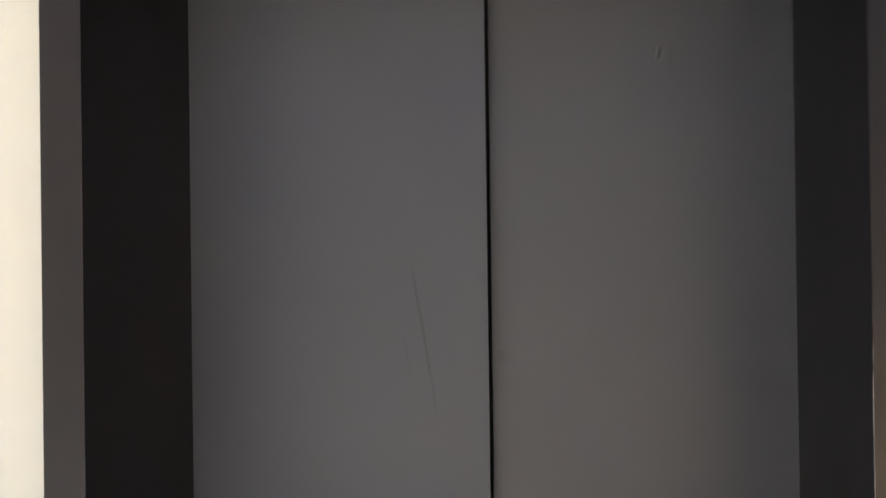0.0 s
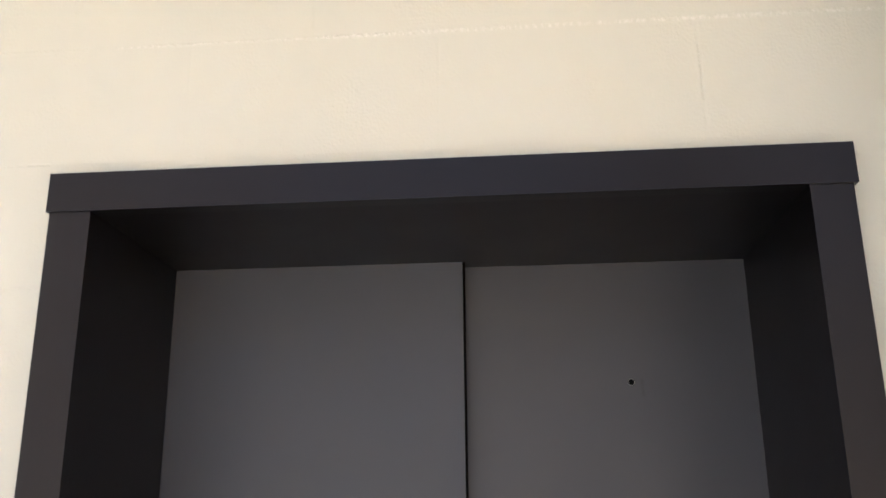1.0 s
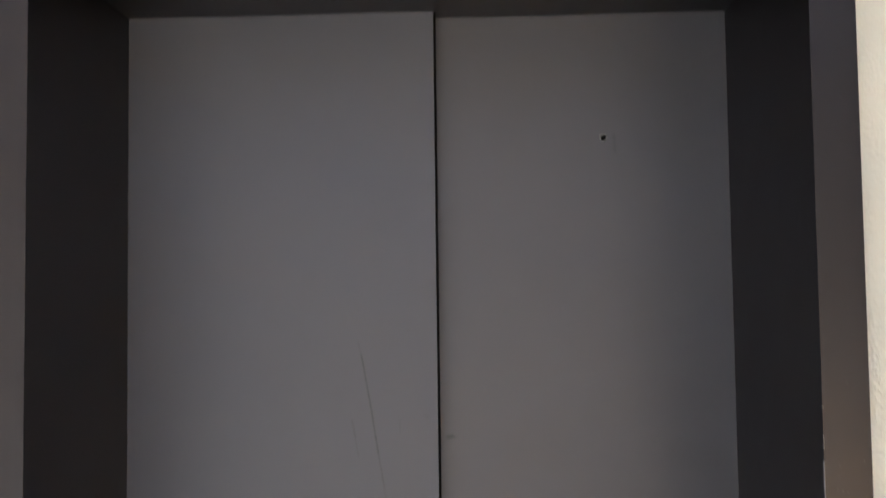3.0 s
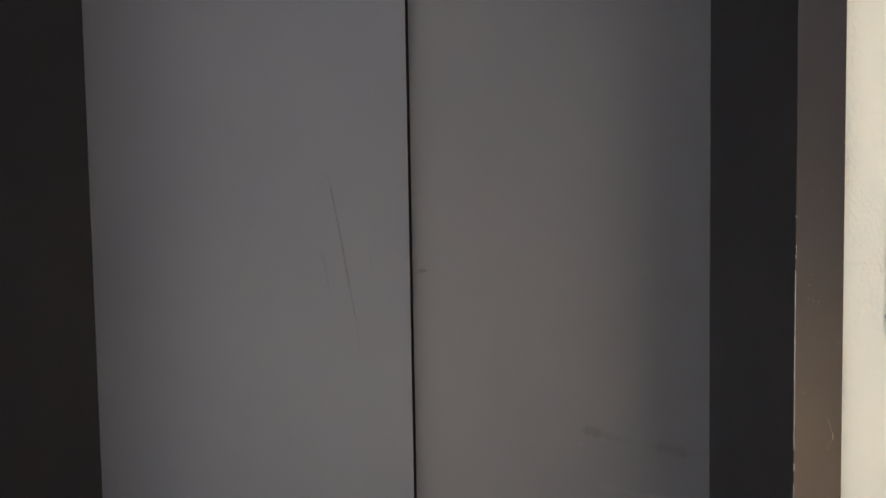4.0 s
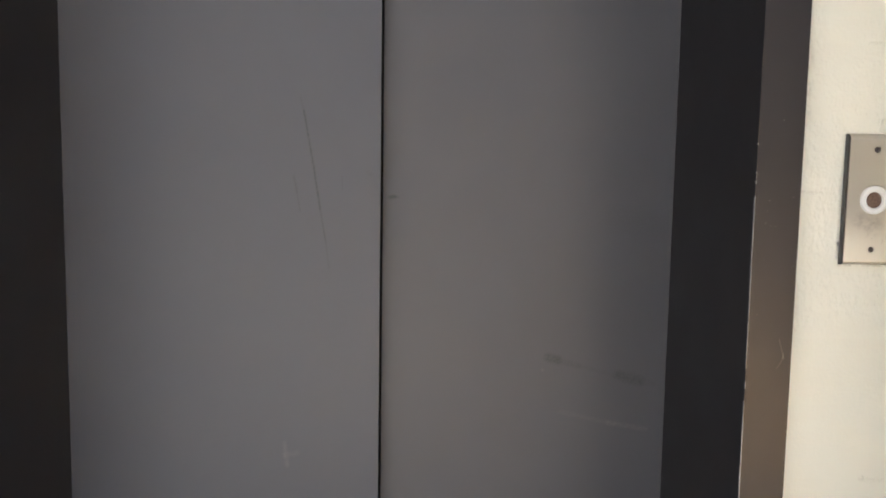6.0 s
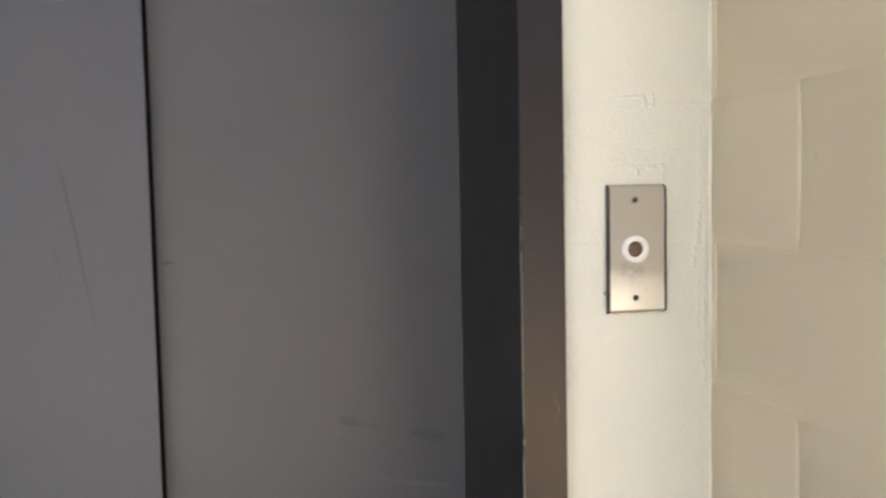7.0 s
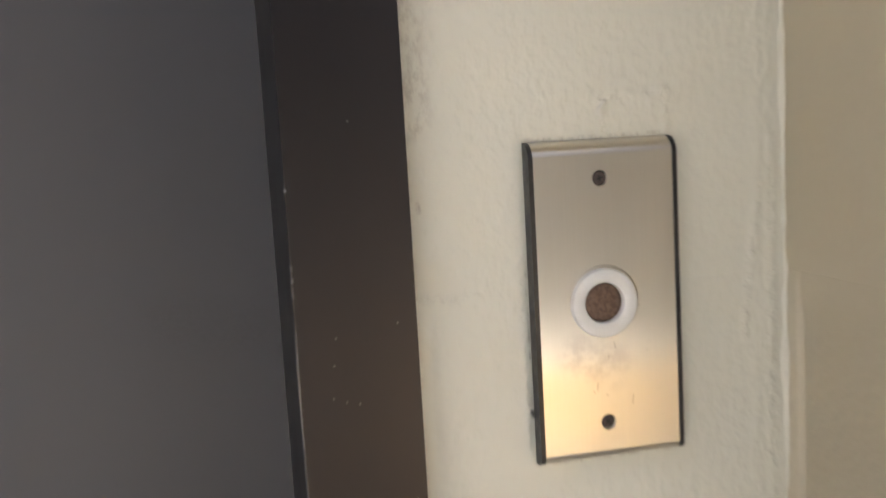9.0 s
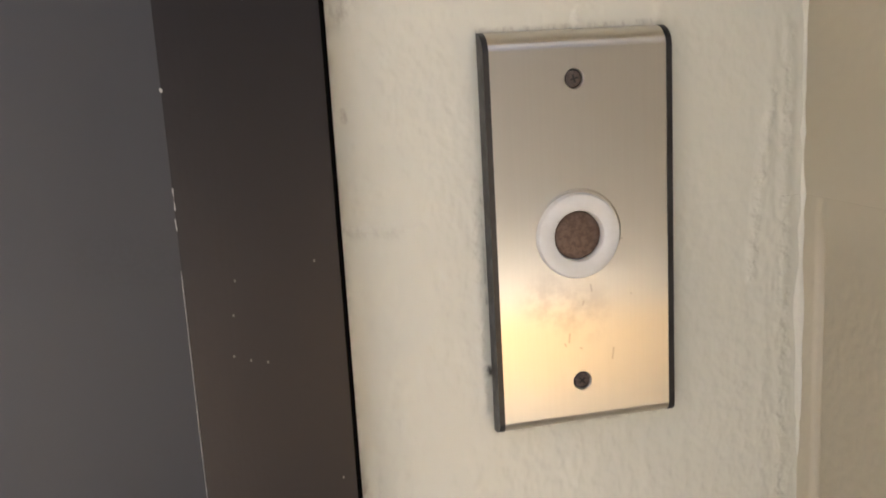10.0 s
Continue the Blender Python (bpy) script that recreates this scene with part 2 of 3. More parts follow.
M_REAR = door_paint("grey door enamel, smudged", [
    ((0.5630, 0, 1.3888), (0.5710, 0, 1.3905), 0.0060, 0.70, INK),
    ((0.5710, 0, 1.3905), (0.5790, 0, 1.3900), 0.0030, 0.40, INK),
    ((0.8560, 0, 1.1000), (0.8720, 0, 1.0960), 0.0130, 0.55, INK),
    ((0.8720, 0, 1.0960), (0.9100, 0, 1.0860), 0.0090, 0.22, INK),
    ((0.9100, 0, 1.0860), (0.9860, 0, 1.0670), 0.0070, 0.10, INK),
    ((0.9860, 0, 1.0690), (1.0250, 0, 1.0590), 0.0150, 0.42, INK),
    ((1.0250, 0, 1.0590), (1.0500, 0, 1.0540), 0.0090, 0.15, INK),
    ((0.8800, 0, 0.9990), (0.9805, 0, 0.9773), 0.007, 0.12, CHALK),
    ((0.9700, 0, 0.9793), (1.0387, 0, 0.9686), 0.007, 0.20, CHALK),
    ((0.8440, 0, 1.078), (0.8460, 0, 1.076), 0.0035, 0.30, CHALK),
    ((0.8690, 0, 1.926), (0.8705, 0, 1.8965), 0.0045, 0.30, INK),
    ((0.9700, 0, 1.360), (1.0400, 0, 1.345), 0.040, 0.12, INK),
], hue=(1.04, 0.995, 0.935))


def steel():
    n = Nodes("brushed stainless steel")
    grain = n.noise(900, 3, 0.7, (1, 1, 0.012))
    cloud = n.noise(28, 3, 0.5)
    col = n.mix(n.ramp(grain, 0.35, 0.65), (0.662, 0.622, 0.552), (0.674, 0.634, 0.563))
    smear = n.stroke((1.228, 0, 1.386), (1.243, 0, 1.380), 0.020)
    col = n.mix(n.math("MULTIPLY", n.math("MULTIPLY", smear, n.ramp(n.noise(90, 3, 0.6), 0.35, 0.65)), 0.40), col, (0.34, 0.30, 0.29))
    tiny = [((1.247, 1.392), (1.2475, 1.389)), ((1.2665, 1.386), (1.2665, 1.386)), ((1.2435, 1.3845), (1.243, 1.383)), ((1.2365, 1.370), (1.236, 1.366)),
            ((1.2575, 1.361), (1.2568, 1.356)), ((1.234, 1.3655), (1.2345, 1.3645)), ((1.2415, 1.3628), (1.242, 1.3625)), ((1.262, 1.412), (1.2625, 1.412))]
    dents = None
    for (x0, z0), (x1, z1) in tiny:
        s = n.stroke((x0, 0, z0), (x1, 0, z1), 0.0042)
        dents = s if dents is None else n.math("MAXIMUM", dents, s)
        col = n.mix(n.math("MULTIPLY", n.stroke((x0, 0, z0), (x1, 0, z1), 0.0007), 0.35), col, (0.20, 0.16, 0.13))
    bulge = n.noise(40, 1, 0.4)
    split = n.tree.nodes.new("ShaderNodeSeparateXYZ")
    n.wire(n.place(), split.inputs[0])
    z = split.outputs["Z"]
    # normals lean up above the button, down below, to place the reflection's bright edge
    off = n.math("SUBTRACT", z, 1.381)
    lean = n.math("MULTIPLY", n.math("SQRT", n.math("ADD", n.math("MULTIPLY", off, off), 0.00016)), -0.027)
    leaning = n.bump(lean, 1.0, 1.0)
    normal = n.bump(n.math("SUBTRACT", n.math("MULTIPLY", bulge, 0.25), n.math("MULTIPLY", dents, 0.5)), 0.20, 0.0006, leaning)
    tangent = n.tree.nodes.new("ShaderNodeTangent")
    tangent.direction_type = "UV_MAP"
    n.wire(tangent.outputs[0], n.bsdf.inputs["Tangent"])
    n.bsdf.inputs["Anisotropic"].default_value = 0.92
    n.bsdf.inputs["Anisotropic Rotation"].default_value = 0.0
    return n.done(col, n.ramp(cloud, 0.3, 0.7, 0.290, 0.310), normal, metal=1.0)


def simple(name, a, b, rough, scale=60.0, bump=0.2, depth=0.0004, metal=0.0):
    n = Nodes(name)
    fac = n.noise(scale, 4, 0.6)
    return n.done(n.mix(n.ramp(fac, 0.35, 0.68), a, b), n.ramp(fac, 0.3, 0.7, rough - 0.06, rough + 0.08), n.bump(fac, bump, depth), metal)


M_BLACK = simple("matt black", (0.004, 0.004, 0.004), (0.006, 0.006, 0.006), 0.9, 60)
M_BLACK.node_tree.nodes["Principled BSDF"].inputs["Specular IOR Level"].default_value = 0.05
M_STEEL = steel()
M_CAP = simple("black plastic", (0.012, 0.011, 0.012), (0.022, 0.020, 0.020), 0.38, 120)
M_RING = simple("white nylon", (0.74, 0.73, 0.70), (0.80, 0.80, 0.78), 0.42, 90, 0.1)
M_BUTTON = simple("worn copper-brown metal", (0.115, 0.072, 0.052), (0.20, 0.135, 0.10), 0.5, 420, 0.5, 0.0006, 0.35)
M_SCREW = simple("oxidised screw steel", (0.060, 0.046, 0.040), (0.12, 0.095, 0.082), 0.5, 500, 0.4, 0.0003, 0.3)
M_RIM = simple("worn key hole metal", (0.20, 0.20, 0.20), (0.34, 0.34, 0.33), 0.32, 900, 0.3, 0.0003, 0.6)
M_ASPHALT = simple("asphalt", (0.045, 0.044, 0.042), (0.065, 0.063, 0.060), 0.85, 20, 0.3, 0.003)
M_DARK = simple("dark bore", (0.010, 0.010, 0.010), (0.016, 0.015, 0.015), 0.6)
M_CHIP_GLINT = simple("bare chips and edge glint", (0.50, 0.49, 0.48), (0.66, 0.65, 0.63), 0.45, 900, 0.4)
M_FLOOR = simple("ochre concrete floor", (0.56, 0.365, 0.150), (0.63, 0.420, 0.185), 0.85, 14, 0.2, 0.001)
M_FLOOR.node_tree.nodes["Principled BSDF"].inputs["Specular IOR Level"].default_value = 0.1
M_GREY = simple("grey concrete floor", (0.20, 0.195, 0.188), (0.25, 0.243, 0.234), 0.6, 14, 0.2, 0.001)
M_GROUND = simple("sunlit grey paving", (0.39, 0.385, 0.375), (0.45, 0.445, 0.435), 0.8, 6, 0.3, 0.002)
M_CEIL = simple("pale grey ceiling plaster", (0.53, 0.515, 0.49), (0.58, 0.565, 0.54), 0.7, 40)


# ---------------------------------------------------------------- mesh helpers
def box(bm, x0, x1, y0, y1, z0, z1):
    v = [bm.verts.new((x, y, z)) for z in (z0, z1) for y in (y0, y1) for x in (x0, x1)]
    for f in ((0, 2, 3, 1), (4, 5, 7, 6), (0, 1, 5, 4), (2, 6, 7, 3), (0, 4, 6, 2), (1, 3, 7, 5)):
        bm.faces.new([v[i] for i in f])
    return v


def prism(bm, outline, axis, a, b):
    """A closed outline pushed from a to b along an axis ('x', 'y' or 'z')."""
    def at(p, s):
        return {"x": (s, p[0], p[1]), "y": (p[0], s, p[1]), "z": (p[0], p[1], s)}[axis]
    one, two = ([bm.verts.new(at(p, s)) for p in outline] for s in (a, b))
    bm.faces.new(one[::-1])
    bm.faces.new(two)
    for i in range(len(outline)):
        j = (i + 1) % len(outline)
        bm.faces.new((one[i], one[j], two[j], two[i]))


def soften(bm, width, segments=2, angle=40):
    edges = [e for e in bm.edges if len(e.link_faces) == 2 and e.calc_face_angle(0) > radians(angle)]
    bmesh.ops.bevel(bm, geom=edges, offset=width, segments=segments, affect="EDGES", profile=0.6, clamp_overlap=True)


def link(name, bm, material, smooth=True):
    bmesh.ops.recalc_face_normals(bm, faces=bm.faces)
    mesh = bpy.data.meshes.new(name)
    bm.to_mesh(mesh)
    bm.free()
    mesh.materials.append(material)
    if smooth:
        mesh.shade_smooth()
        mesh.set_sharp_from_angle(angle=radians(35))
    return new(name, mesh)


def part(name, bm, material, parent, label=""):
    ob = link(name, bm, material)
    ob.parent = parent
    return tagged(ob, label) if label else ob


def slab(name, label, material, *spans, category="wall"):
    """A piece of the setting out of one or more boxes."""
    bm = bmesh.new()
    for span in spans:
        box(bm, *span)
    return tagged(link(name, bm, material, False), label, category, kind="structure")


# ---------------------------------------------------------------- structure
T = 0.45
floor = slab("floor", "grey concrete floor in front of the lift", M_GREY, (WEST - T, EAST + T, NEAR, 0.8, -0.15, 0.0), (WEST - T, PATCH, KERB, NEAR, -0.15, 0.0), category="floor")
# Unseen; ochre to give the call plate and the door warm reflections.
floor_east = slab("floor_east", "unseen ochre floor beside the grey one, added for warm reflections", M_FLOOR, (PATCH, EAST + T, KERB, NEAR, -0.15, 0.0), category="floor")
# Unseen slab, added to hold back sky light from above.
ceiling = slab("ceiling", "unseen pale grey roof slab, added to cut the sky light", M_CEIL, (WEST - T, EAST + T, ADDED_ROOF_EDGE, 0.8, CEIL, CEIL + 0.06), category="ceiling")
SKIN = 0.0006                      # depth of the joints in the lift wall
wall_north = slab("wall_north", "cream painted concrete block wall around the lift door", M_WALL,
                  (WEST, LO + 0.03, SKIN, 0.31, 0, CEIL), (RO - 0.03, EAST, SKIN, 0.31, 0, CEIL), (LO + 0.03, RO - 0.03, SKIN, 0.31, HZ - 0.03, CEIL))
DEEP = 0.0050
wall_east = slab("wall_east", "tan painted concrete block wall at right angles to the lift", M_EAST, (CORNER + DEEP, CORNER + 0.2, END, SKIN - 0.0005, 0, CEIL))
# Both walls are unseen, tall and pale so the jambs reflect them, not sky.
wall_west = slab("wall_west", "unseen pale grey wall closing the lobby, added for the jamb's reflection", M_SIDE, (WEST - T, WEST, SOUTH, 0.8, 0, 5.8))
wall_side = slab("wall_side", "unseen pale grey wall on the far side, added for the jamb's reflection", M_SIDE, (EAST, EAST + T, -16.0, 0.8, 0, 5.8))
# Unseen column, added only to darken what the right jamb reflects.
column = slab("column", "unseen dark grey column, added to darken the jamb's reflection", M_PLAIN, (1.00, 1.30, -1.38, -1.08, 0, CEIL), category="column")
shaft = slab("wall_shaft", "dark back wall of the lift shaft", M_DARK, (WEST, EAST, 0.75, 0.8, 0, CEIL))

bm = bmesh.new()
bmesh.ops.create_grid(bm, x_segments=2, y_segments=2, size=300, matrix=pose(0, -290, -0.16))
tagged(link("ground", bm, M_GROUND, False), "sunlit pale grey paving outside the lobby", "ground", kind="structure")

# Unseen asphalt, added so the upper call plate reflects something dark.
road = slab("road", "unseen dark asphalt beyond the paving, added to dim the plate's reflection", M_ASPHALT, (-60, 60, -60, -9.0, -0.6, -0.150), category="road")

# bead of painted caulk in the corner of the two walls
bm = bmesh.new()
rings = []
for i in range(420):
    z = 0.02 + i * (CEIL - 0.04) / 419
    r = 0.0026 + 0.0016 * noise.noise((0.3, 1.7, z * 11)) + 0.0016 * noise.noise((4.0, 2.0, z * 45)) + 0.0008 * noise.noise((7.0, 1.0, z * 140))
    shift = 0.0022 * noise.noise((9.0, 3.0, z * 9))
    rings.append([bm.verts.new((CORNER + 0.002 + shift - r * math.sin(a) * 1.5, SKIN - r * math.cos(a), z)) for a in (math.pi * k / 6 for k in range(7))])
for one, two in zip(rings, rings[1:]):
    for k in range(6):
        bm.faces.new((one[k], one[k + 1], two[k + 1], two[k]))
tagged(link("corner_caulk_trim", bm, M_CAULK), "uneven bead of cream painted caulk in the wall corner", "trim", kind="structure")


# ---------------------------------------------------------------- lift door frame
def door_frame():
    frame_ob = tagged(new("lift_door_frame"), "dark grey enamelled steel frame around the lift door", "door frame")
    for x0, x1, end in ((LO, 0.0, YL - 0.002), (W, RO, 0.415)):
        bm = bmesh.new()
        left = x0 < 0.5
        inner = x1 if left else x0
        turn = -0.012 if left else 0.012
        outline = [(x0, 0.0), (x0, FACE), (x1, FACE), (x1, end), (x1 + turn, end), (x1 + turn, 0.0)] if left else \
                  [(x1, 0.0), (x1, FACE), (x0, FACE), (x0, end), (x0 + turn, end), (x0 + turn, 0.0)]
        prism(bm, outline, "z", 0.0, H + 0.004)
        soften(bm, 0.0016, 2)
        part("jamb", bm, M_FRAME, frame_ob)
    bm = bmesh.new()
    prism(bm, [(0.0, H), (FACE - 0.0035, H - 0.001), (FACE - 0.0035, HZ), (0.0, HZ)], "x", HX0, HX1)
    soften(bm, 0.0014, 2)
    part("header", bm, M_FRAME, frame_ob)
    bm = bmesh.new()
    box(bm, 0.0, W, FACE + 0.004, YL - 0.002, H + 0.0005, H + 0.012)
    box(bm, SEAM + 0.004, W, YL - 0.002, YR - 0.002, H + 0.0005, H + 0.012)
    part("soffit", bm, M_FRAME, frame_ob)
    # Black strip that stands in for the contact shadow beside the jamb.
    bm = bmesh.new()
    box(bm, RO - 0.002, RO + 0.0042, -0.0012, SKIN, 0.0, H)
    part("gap_shadow", bm, M_BLACK, frame_ob, "thin black strip for the contact shadow between frame and wall")
    # chips of bare metal along one jamb's edge; the two long strips paint its highlight
    for z, high, wide in ((1.4475, 0.009, 0.0015), (1.4375, 0.005, 0.0009), (1.489, 0.0022, 0.0012), (1.158, 0.010, 0.0010), (1.300, 0.25, 0.0005), (1.060, 0.16, 0.0004)):
        bm = bmesh.new()
        outline = [(W - 0.0004 + wide * (0.5 + 0.5 * math.sin(a * 2 + z * 90)) * math.cos(a) * 0.5 + wide * 0.4, z + high * 0.5 * math.sin(a)) for a in (2 * math.pi * k / 10 for k in range(10))]
        prism(bm, outline, "y", FACE - 0.0004, FACE + 0.0024)
        part("chip_and_glint", bm, M_CHIP_GLINT, frame_ob, "pale piece on the jamb's edge: bare chips, long strips for its highlight")
    return frame_ob


door_frame()


# ---------------------------------------------------------------- lift door
def lift_door():
    door = tagged(new("lift_door"), "closed two-panel sliding lift door in satin grey enamel", "lift door")
    bm = bmesh.new()
    box(bm, -0.06, SEAM, YL, YL + 0.030, 0.008, H + 0.03)
    soften(bm, 0.0016, 2)
    part("front_panel", bm, M_FRONT, door, "grey door panel with long dark scratches")
    # Dark panel edge; the strip beyond it stands for shade in the gap.
    bm = bmesh.new()
    box(bm, SEAM - 0.001, SEAM + 0.0012, YL + 0.0025, YR - 0.001, 0.010, H + 0.02)
    box(bm, SEAM + 0.0011, SEAM + 0.0028, YR - 0.006, YR - 0.001, 0.010, H + 0.02)
    part("seal_and_shade", bm, M_BLACK, door, "black seal down the panel edge, widened for the seam's shade")
    bm = bmesh.new()
    box(bm, SEAM - 0.05, W + 0.0, YR, YR + 0.030, 0.008, H + 0.03)
    soften(bm, 0.0016, 2)
    rear = part("rear_panel", bm, M_REAR, door, "grey door panel with dark smudges")
    x, z = 0.850, 1.9210
    bm = bmesh.new()
    rim = [[bm.verts.new((x + r * math.cos(a), y, z + r * math.sin(a))) for a in (2 * math.pi * k / 24 for k in range(24))]
           for r, y in ((0.0064, YR), (0.0062, YR - 0.0012), (0.0056, YR - 0.0015), (0.0050, YR - 0.0004))]
    for one, two in zip(rim, rim[1:]):
        for k in range(24):
            bm.faces.new((one[k], one[(k + 1) % 24], two[(k + 1) % 24], two[k]))
    part("keyhole_rim", bm, M_RIM, rear, "worn metal rim of the release key hole")
    bm = bmesh.new()
    bm.faces.new([bm.verts.new((x + 0.0051 * math.cos(a), YR - 0.0006, z + 0.0051 * math.sin(a))) for a in (2 * math.pi * k / 24 for k in range(24))])
    part("keyhole_bore", bm, M_BLACK, rear, "dark release key hole")
    return door


lift_door()


# ---------------------------------------------------------------- call station
PX0, PX1, PZ0, PZ1 = 1.2015, 1.2874, 1.3250, 1.5054
FRONT = -0.0108
RX, RZ = 1.2413, 1.4153


def circle(x, z, r, count=40):
    return [(x + r * math.cos(2 * math.pi * k / count), z + r * math.sin(2 * math.pi * k / count)) for k in range(count)]


def edge_profile():
    """Depth and height down the rounded top and bottom edges of the plate."""
    top = [(-0.0005, PZ1), (-0.0032, PZ1 - 0.0003), (-0.0060, PZ1 - 0.0014), (-0.0084, PZ1 - 0.0033), (-0.0101, PZ1 - 0.0056), (FRONT, PZ1 - 0.0080), (FRONT, PZ1 - 0.0086)]
    low = [(FRONT, PZ0 + 0.0062), (FRONT, PZ0 + 0.0056), (-0.0102, PZ0 + 0.0034), (-0.0084, PZ0 + 0.0017), (-0.0052, PZ0 + 0.0006), (-0.0005, PZ0)]
    return top, low


def call_station():
    station = tagged(new("call_station"), "brushed steel lift call plate with one round button", "call button")
    top, low = edge_profile()
    x0, x1 = PX0 + 0.0024, PX1 - 0.0024
    bm = bmesh.new()
    strips = []
    for line in (top, low):
        rows = [[bm.verts.new((x, y, z)) for x in (x0, x1)] for y, z in line]
        for a, b in zip(rows, rows[1:]):
            bm.faces.new((a[0], a[1], b[1], b[0]))
        strips.append(rows)
    hi, lo = strips[0][-1], strips[1][0]
    rim = [bm.edges.get((hi[0], hi[1])), bm.edges.new((hi[1], lo[1])), bm.edges.get((lo[0], lo[1])), bm.edges.new((lo[0], hi[0]))]
    loops = []
    for x, z, r in ((1.2420, 1.4840, 0.0046), (1.2420, 1.3470, 0.0046), (RX, RZ, 0.0186)):
        ring = [bm.verts.new((a, FRONT, b)) for a, b in circle(x, z, r, 40)]
        loops.append(ring)
        rim += [bm.edges.new((ring[k], ring[(k + 1) % len(ring)])) for k in range(len(ring))]
    bmesh.ops.triangle_fill(bm, use_beauty=True, edges=rim)
    for ring in loops:
        mid = sum((v.co for v in ring), Vector()) / len(ring)
        small = (ring[0].co - mid).length < 0.01
        slope = [bm.verts.new(mid + (v.co - mid) * (0.87 if small else 0.985) + Vector((0, 0.0007, 0))) for v in ring]
        back = [bm.verts.new(v.co + Vector((0, 0.0013, 0))) for v in slope]
        for one, two in ((ring, slope), (slope, back)):
            for k in range(len(ring)):
                j = (k + 1) % len(ring)
                bm.faces.new((one[k], one[j], two[j], two[k]))
    uv = bm.loops.layers.uv.new("brushed")
    for f in bm.faces:
        for c in f.loops:
            c[uv].uv = (c.vert.co.x, c.vert.co.z)
    bmesh.ops.recalc_face_normals(bm, faces=bm.faces)
    plate = part("faceplate", bm, M_STEEL, station, "vertically brushed stainless steel faceplate, dented below the button")
    if sum(p.normal.y * p.area for p in plate.data.polygons) > 0:
        plate.data.flip_normals()
    outline = top + low
    for a, b in ((PX0, x0 + 0.0002), (x1 - 0.0002, PX1)):
        bm = bmesh.new()
        prism(bm, [(y - 0.0006, z) for y, z in outline], "x", a, b)
        soften(bm, 0.0004, 1, 60)
        part("end_cap", bm, M_CAP, station, "black plastic end cap of the call plate")
    bm = bmesh.new()
    box(bm, x0, x1, -0.0072, -0.0005, PZ0 + 0.006, PZ1 - 0.010)
    part("back_box", bm, M_DARK, station)
    for z, turn in ((1.4840, 0.3), (1.3470, 0.75)):
        bm = bmesh.new()
        lathe(bm, [(0.0, -0.0101), (0.0026, -0.0102), (0.0036, -0.0098), (0.0041, -0.0084)], 1.2420, z, 28)
        screw = part("screw", bm, M_SCREW, station, "dark countersunk screw")
        bm = bmesh.new()
        for q in (turn, turn + math.pi / 2):
            c, s = math.cos(q), math.sin(q)
            prism(bm, [(1.2420 + u * c - w * s, z + u * s + w * c) for u, w in ((-0.0019, -0.0004), (0.0019, -0.0004), (0.0019, 0.0004), (-0.0019, 0.0004))], "y", -0.01035, -0.0098)
        part("screw_slot", bm, M_DARK, screw)
    bm = bmesh.new()
    lathe(bm, [(0.0192, -0.0080), (0.0193, -0.0128), (0.0186, -0.0143), (0.0172, -0.0149), (0.0130, -0.0145), (0.0117, -0.0138), (0.0111, -0.0122), (0.0111, -0.0080)], RX, RZ, 56)
    part("button_ring", bm, M_RING, station, "chunky off-white plastic ring round the button")
    bm = bmesh.new()
    lathe(bm, [(0.0, -0.0117), (0.0060, -0.0117), (0.0098, -0.0115), (0.0107, -0.0109), (0.0108, -0.0080)], RX, RZ, 48)
    part("button", bm, M_BUTTON, station, "worn copper-brown round push button")
    bm = bmesh.new()
    lathe(bm, [(0.0202, FRONT + 0.0001), (0.0200, FRONT - 0.0005), (0.0196, FRONT - 0.0006), (0.0191, FRONT + 0.0002)], RX + 0.0009, RZ + 0.0009, 56)
    part("collar", bm, M_STEEL, station, "thin raised steel rim of the button hole")
    return station


def lathe(bm, outline, x, z, count):
    """Turn radius and depth pairs about an axis that runs along y."""
    rows = []
    for r, y in outline:
        rows.append([bm.verts.new((x, y, z))] if r == 0 else [bm.verts.new((a, y, b)) for a, b in circle(x, z, r, count)])
    for one, two in zip(rows, rows[1:]):
        for k in range(count):
            j = (k + 1) % count
            a, b, c, d = one[k % len(one)], one[j % len(one)], two[j % len(two)], two[k % len(two)]
            bm.faces.new([v for n, v in enumerate((a, b, c, d)) if v not in (a, b, c, d)[:n]])


call_station()


# ---------------------------------------------------------------- far side outside
# Unseen building, added to keep the low sky out of the reflections.
bm = bmesh.new()
box(bm, -60, 60, -34.5, -34, -0.16, 10.4)
for k in range(12):
    box(bm, -36 + k * 6, -33.5 + k * 6, -34.04, -33.96, 0.9, 2.4)
    for floor_z in (3.6, 6.6):
        box(bm, -36 + k * 6, -33.5 + k * 6, -34.04, -33.96, floor_z, floor_z + 1.5)
tagged(link("backdrop_building", bm, simple("dark grey stucco", (0.10, 0.096, 0.092), (0.13, 0.125, 0.12), 0.8, 3), False), "unseen dark grey building, added to hide the low sky", "building", kind="structure")


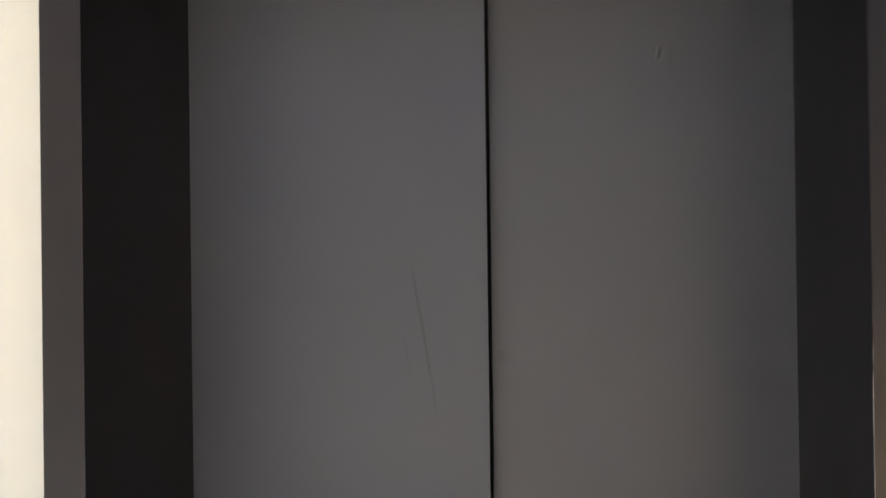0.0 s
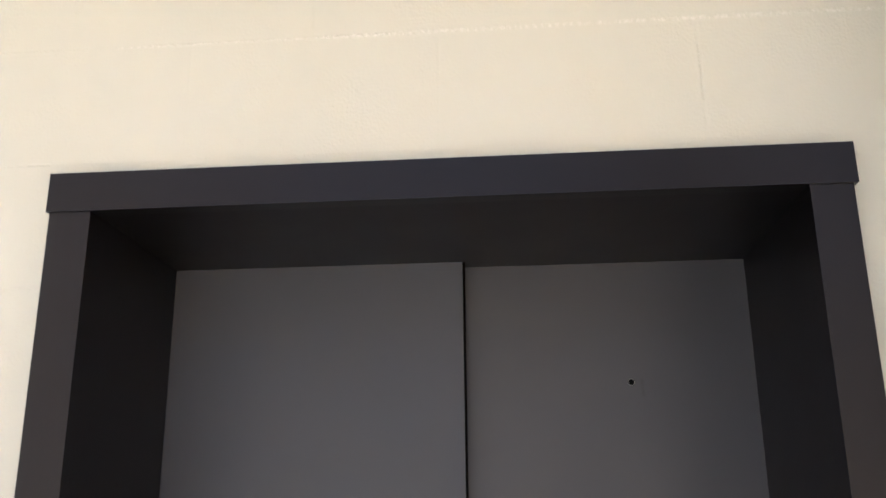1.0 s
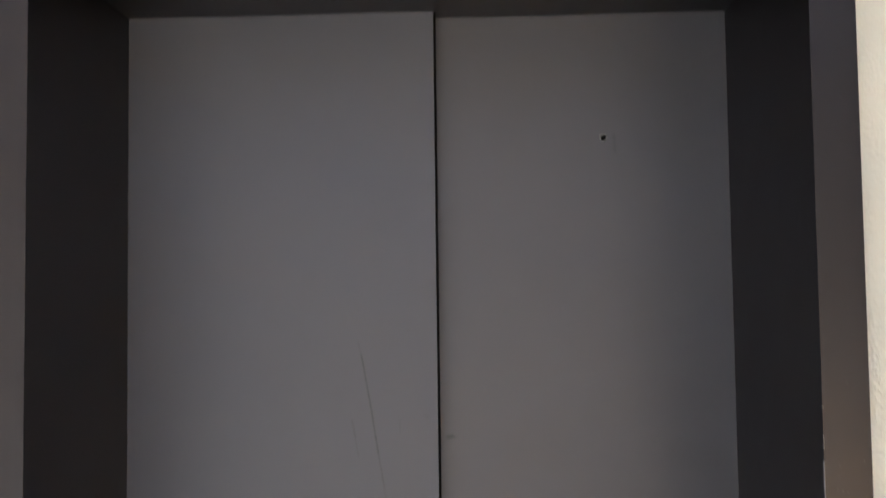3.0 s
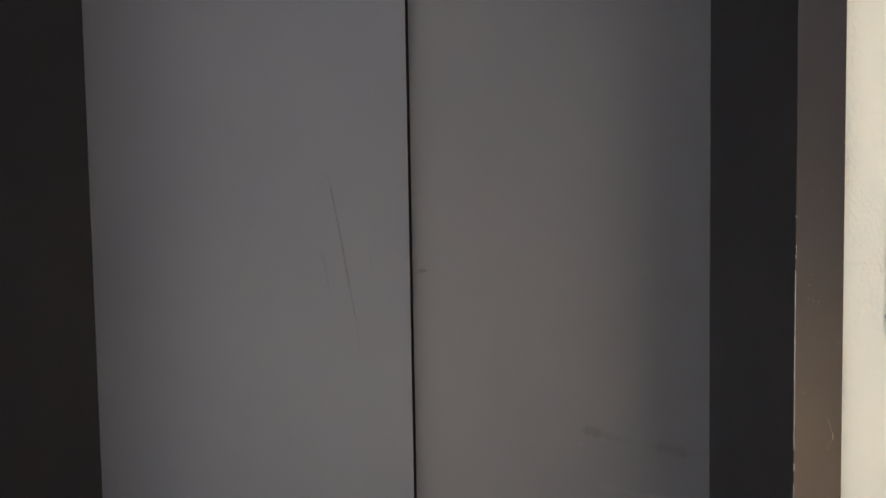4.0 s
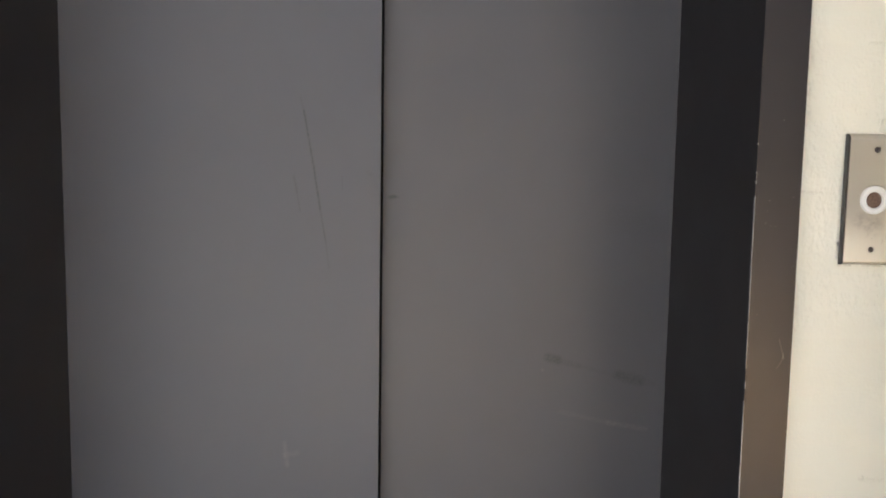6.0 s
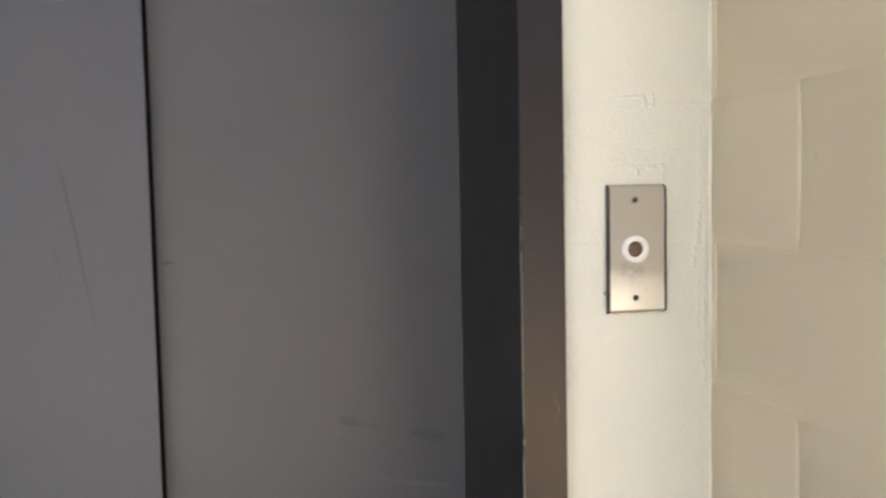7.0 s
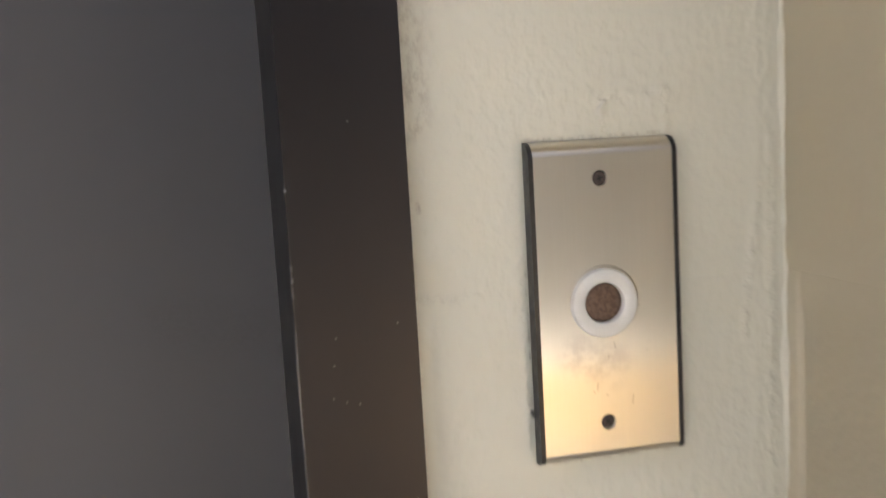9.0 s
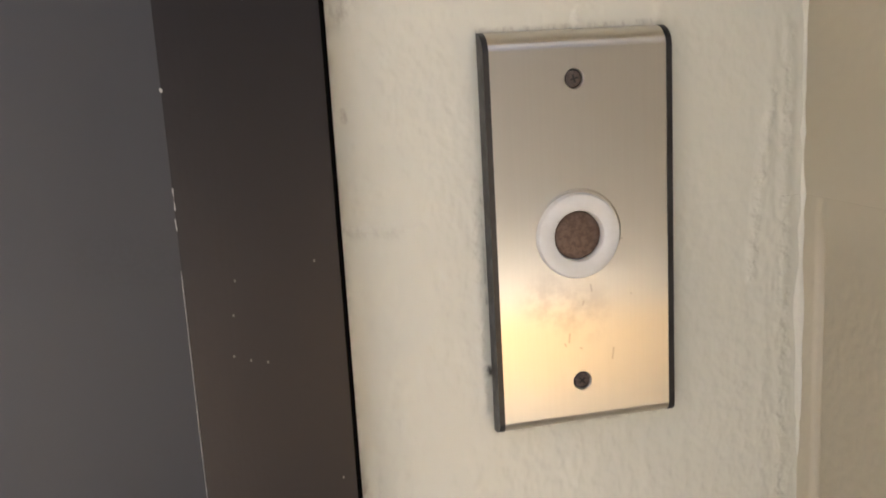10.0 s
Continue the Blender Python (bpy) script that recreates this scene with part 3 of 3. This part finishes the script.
# ---------------------------------------------------------------- blocks of the walls
def block_mesh(wide, high, ends, beds, side, flat, short):
    """Front of a block whose face falls away by ends at its sides and by beds above and below; short: where the side joints are painted shut."""
    bm = bmesh.new()
    x, z = wide / 2, high / 2
    half = ((0.0, 1.0), (0.3, 0.86), (0.55, 0.46), (0.8, 0.12), (1.0, 0.0))
    columns = [(side * p - x, e) for p, e in half] + [(x - side * p, e) for p, e in half[::-1]]
    rows = ((-z, 1.0, 0.12), (flat - z, 0.0, 0.12), (flat + short - z, 0.0, 1.0), (z - flat - short, 0.0, 1.0), (z - flat, 0.0, 0.12), (z, 1.0, 0.12))
    grid = [[bm.verts.new((p, max(e * ends * shut, f * beds), q)) for p, e in columns] for q, f, shut in rows]
    for one, two in zip(grid, grid[1:]):
        for k in range(len(columns) - 1):
            bm.faces.new((one[k], one[k + 1], two[k + 1], two[k]))
    rim = grid[0] + [row[-1] for row in grid[1:]] + grid[-1][-2::-1] + [row[0] for row in grid[-2:0:-1]]
    back = [bm.verts.new((v.co.x, 0.0056, v.co.z)) for v in rim]
    for k in range(len(rim)):
        j = (k + 1) % len(rim)
        bm.faces.new((rim[k], back[k], back[j], rim[j]))
    bmesh.ops.recalc_face_normals(bm, faces=bm.faces)
    mesh = bpy.data.meshes.new("block")
    bm.to_mesh(mesh)
    bm.free()
    mesh.shade_smooth()
    mesh.set_sharp_from_angle(angle=radians(60))
    return mesh


blocks = {}


def lay(parent, material, a, b, low, high, gap, ends, beds, side, flat, short, matrix):
    """One block between a and b along the wall, low and high up it; matrix leads from the wall's own plane to the world."""
    wide, tall = b - a - gap, high - low - gap
    if wide < 0.012 or tall < 0.012:
        return
    key = (round(wide, 4), round(tall, 4), material.name)
    if key not in blocks:
        blocks[key] = block_mesh(wide, tall, ends, beds, min(side, wide / 4), min(flat, tall / 8), min(short, tall / 8))
        blocks[key].materials.append(material)
    ob = new("block", blocks[key])
    ob.matrix_world = matrix @ Matrix.Translation(((a + b) / 2, 0, (low + high) / 2))
    ob.parent = parent


for row in range(14):
    low, high = row * COURSE, min((row + 1) * COURSE, CEIL - 0.002)
    start = 0.942 if row % 2 else 0.942 - LENGTH / 2
    cuts = sorted({WEST + 0.002, CORNER - 0.001} | {start + LENGTH * k for k in range(-14, 4) if WEST < start + LENGTH * k < CORNER - 0.004})
    for a, b in zip(cuts, cuts[1:]):
        if low < HZ - 0.03:
            for c, d in ((a, min(b, LO + 0.02)), (max(a, RO - 0.02), b)):
                if d - c > 0.01:
                    lay(wall_north, M_WALL, c, d, low, high, -0.0002, SKIN * 0.7, SKIN * 0.35, 0.0050, 0.0070, 0.012, Matrix())
            if high > HZ - 0.01:
                c, d = max(a, LO + 0.02), min(b, RO - 0.02)
                if d - c > 0.01:
                    lay(wall_north, M_WALL, c, d, HZ - 0.02, high, -0.0002, SKIN * 0.7, SKIN * 0.35, 0.0050, 0.0070, 0.012, Matrix())
        else:
            lay(wall_north, M_WALL, a, b, low, high, -0.0002, SKIN * 0.7, SKIN * 0.35, 0.0050, 0.0070, 0.012, Matrix())
    start = 0.0138 if row % 2 == 0 else 0.0138 + LENGTH / 2
    cuts = sorted({-0.012, -END - 0.002} | {start + LENGTH * k for k in range(9) if start + LENGTH * k < -END - 0.01})
    for a, b in zip(cuts, cuts[1:]):
        lay(wall_east, M_EAST, a, b, low, high, 0.00005, DEEP * 1.15, 0.0011, 0.0046, 0.0090, 0.020, Matrix(((0, 1, 0, CORNER), (-1, 0, 0, 0), (0, 0, 1, 0), (0, 0, 0, 1))))
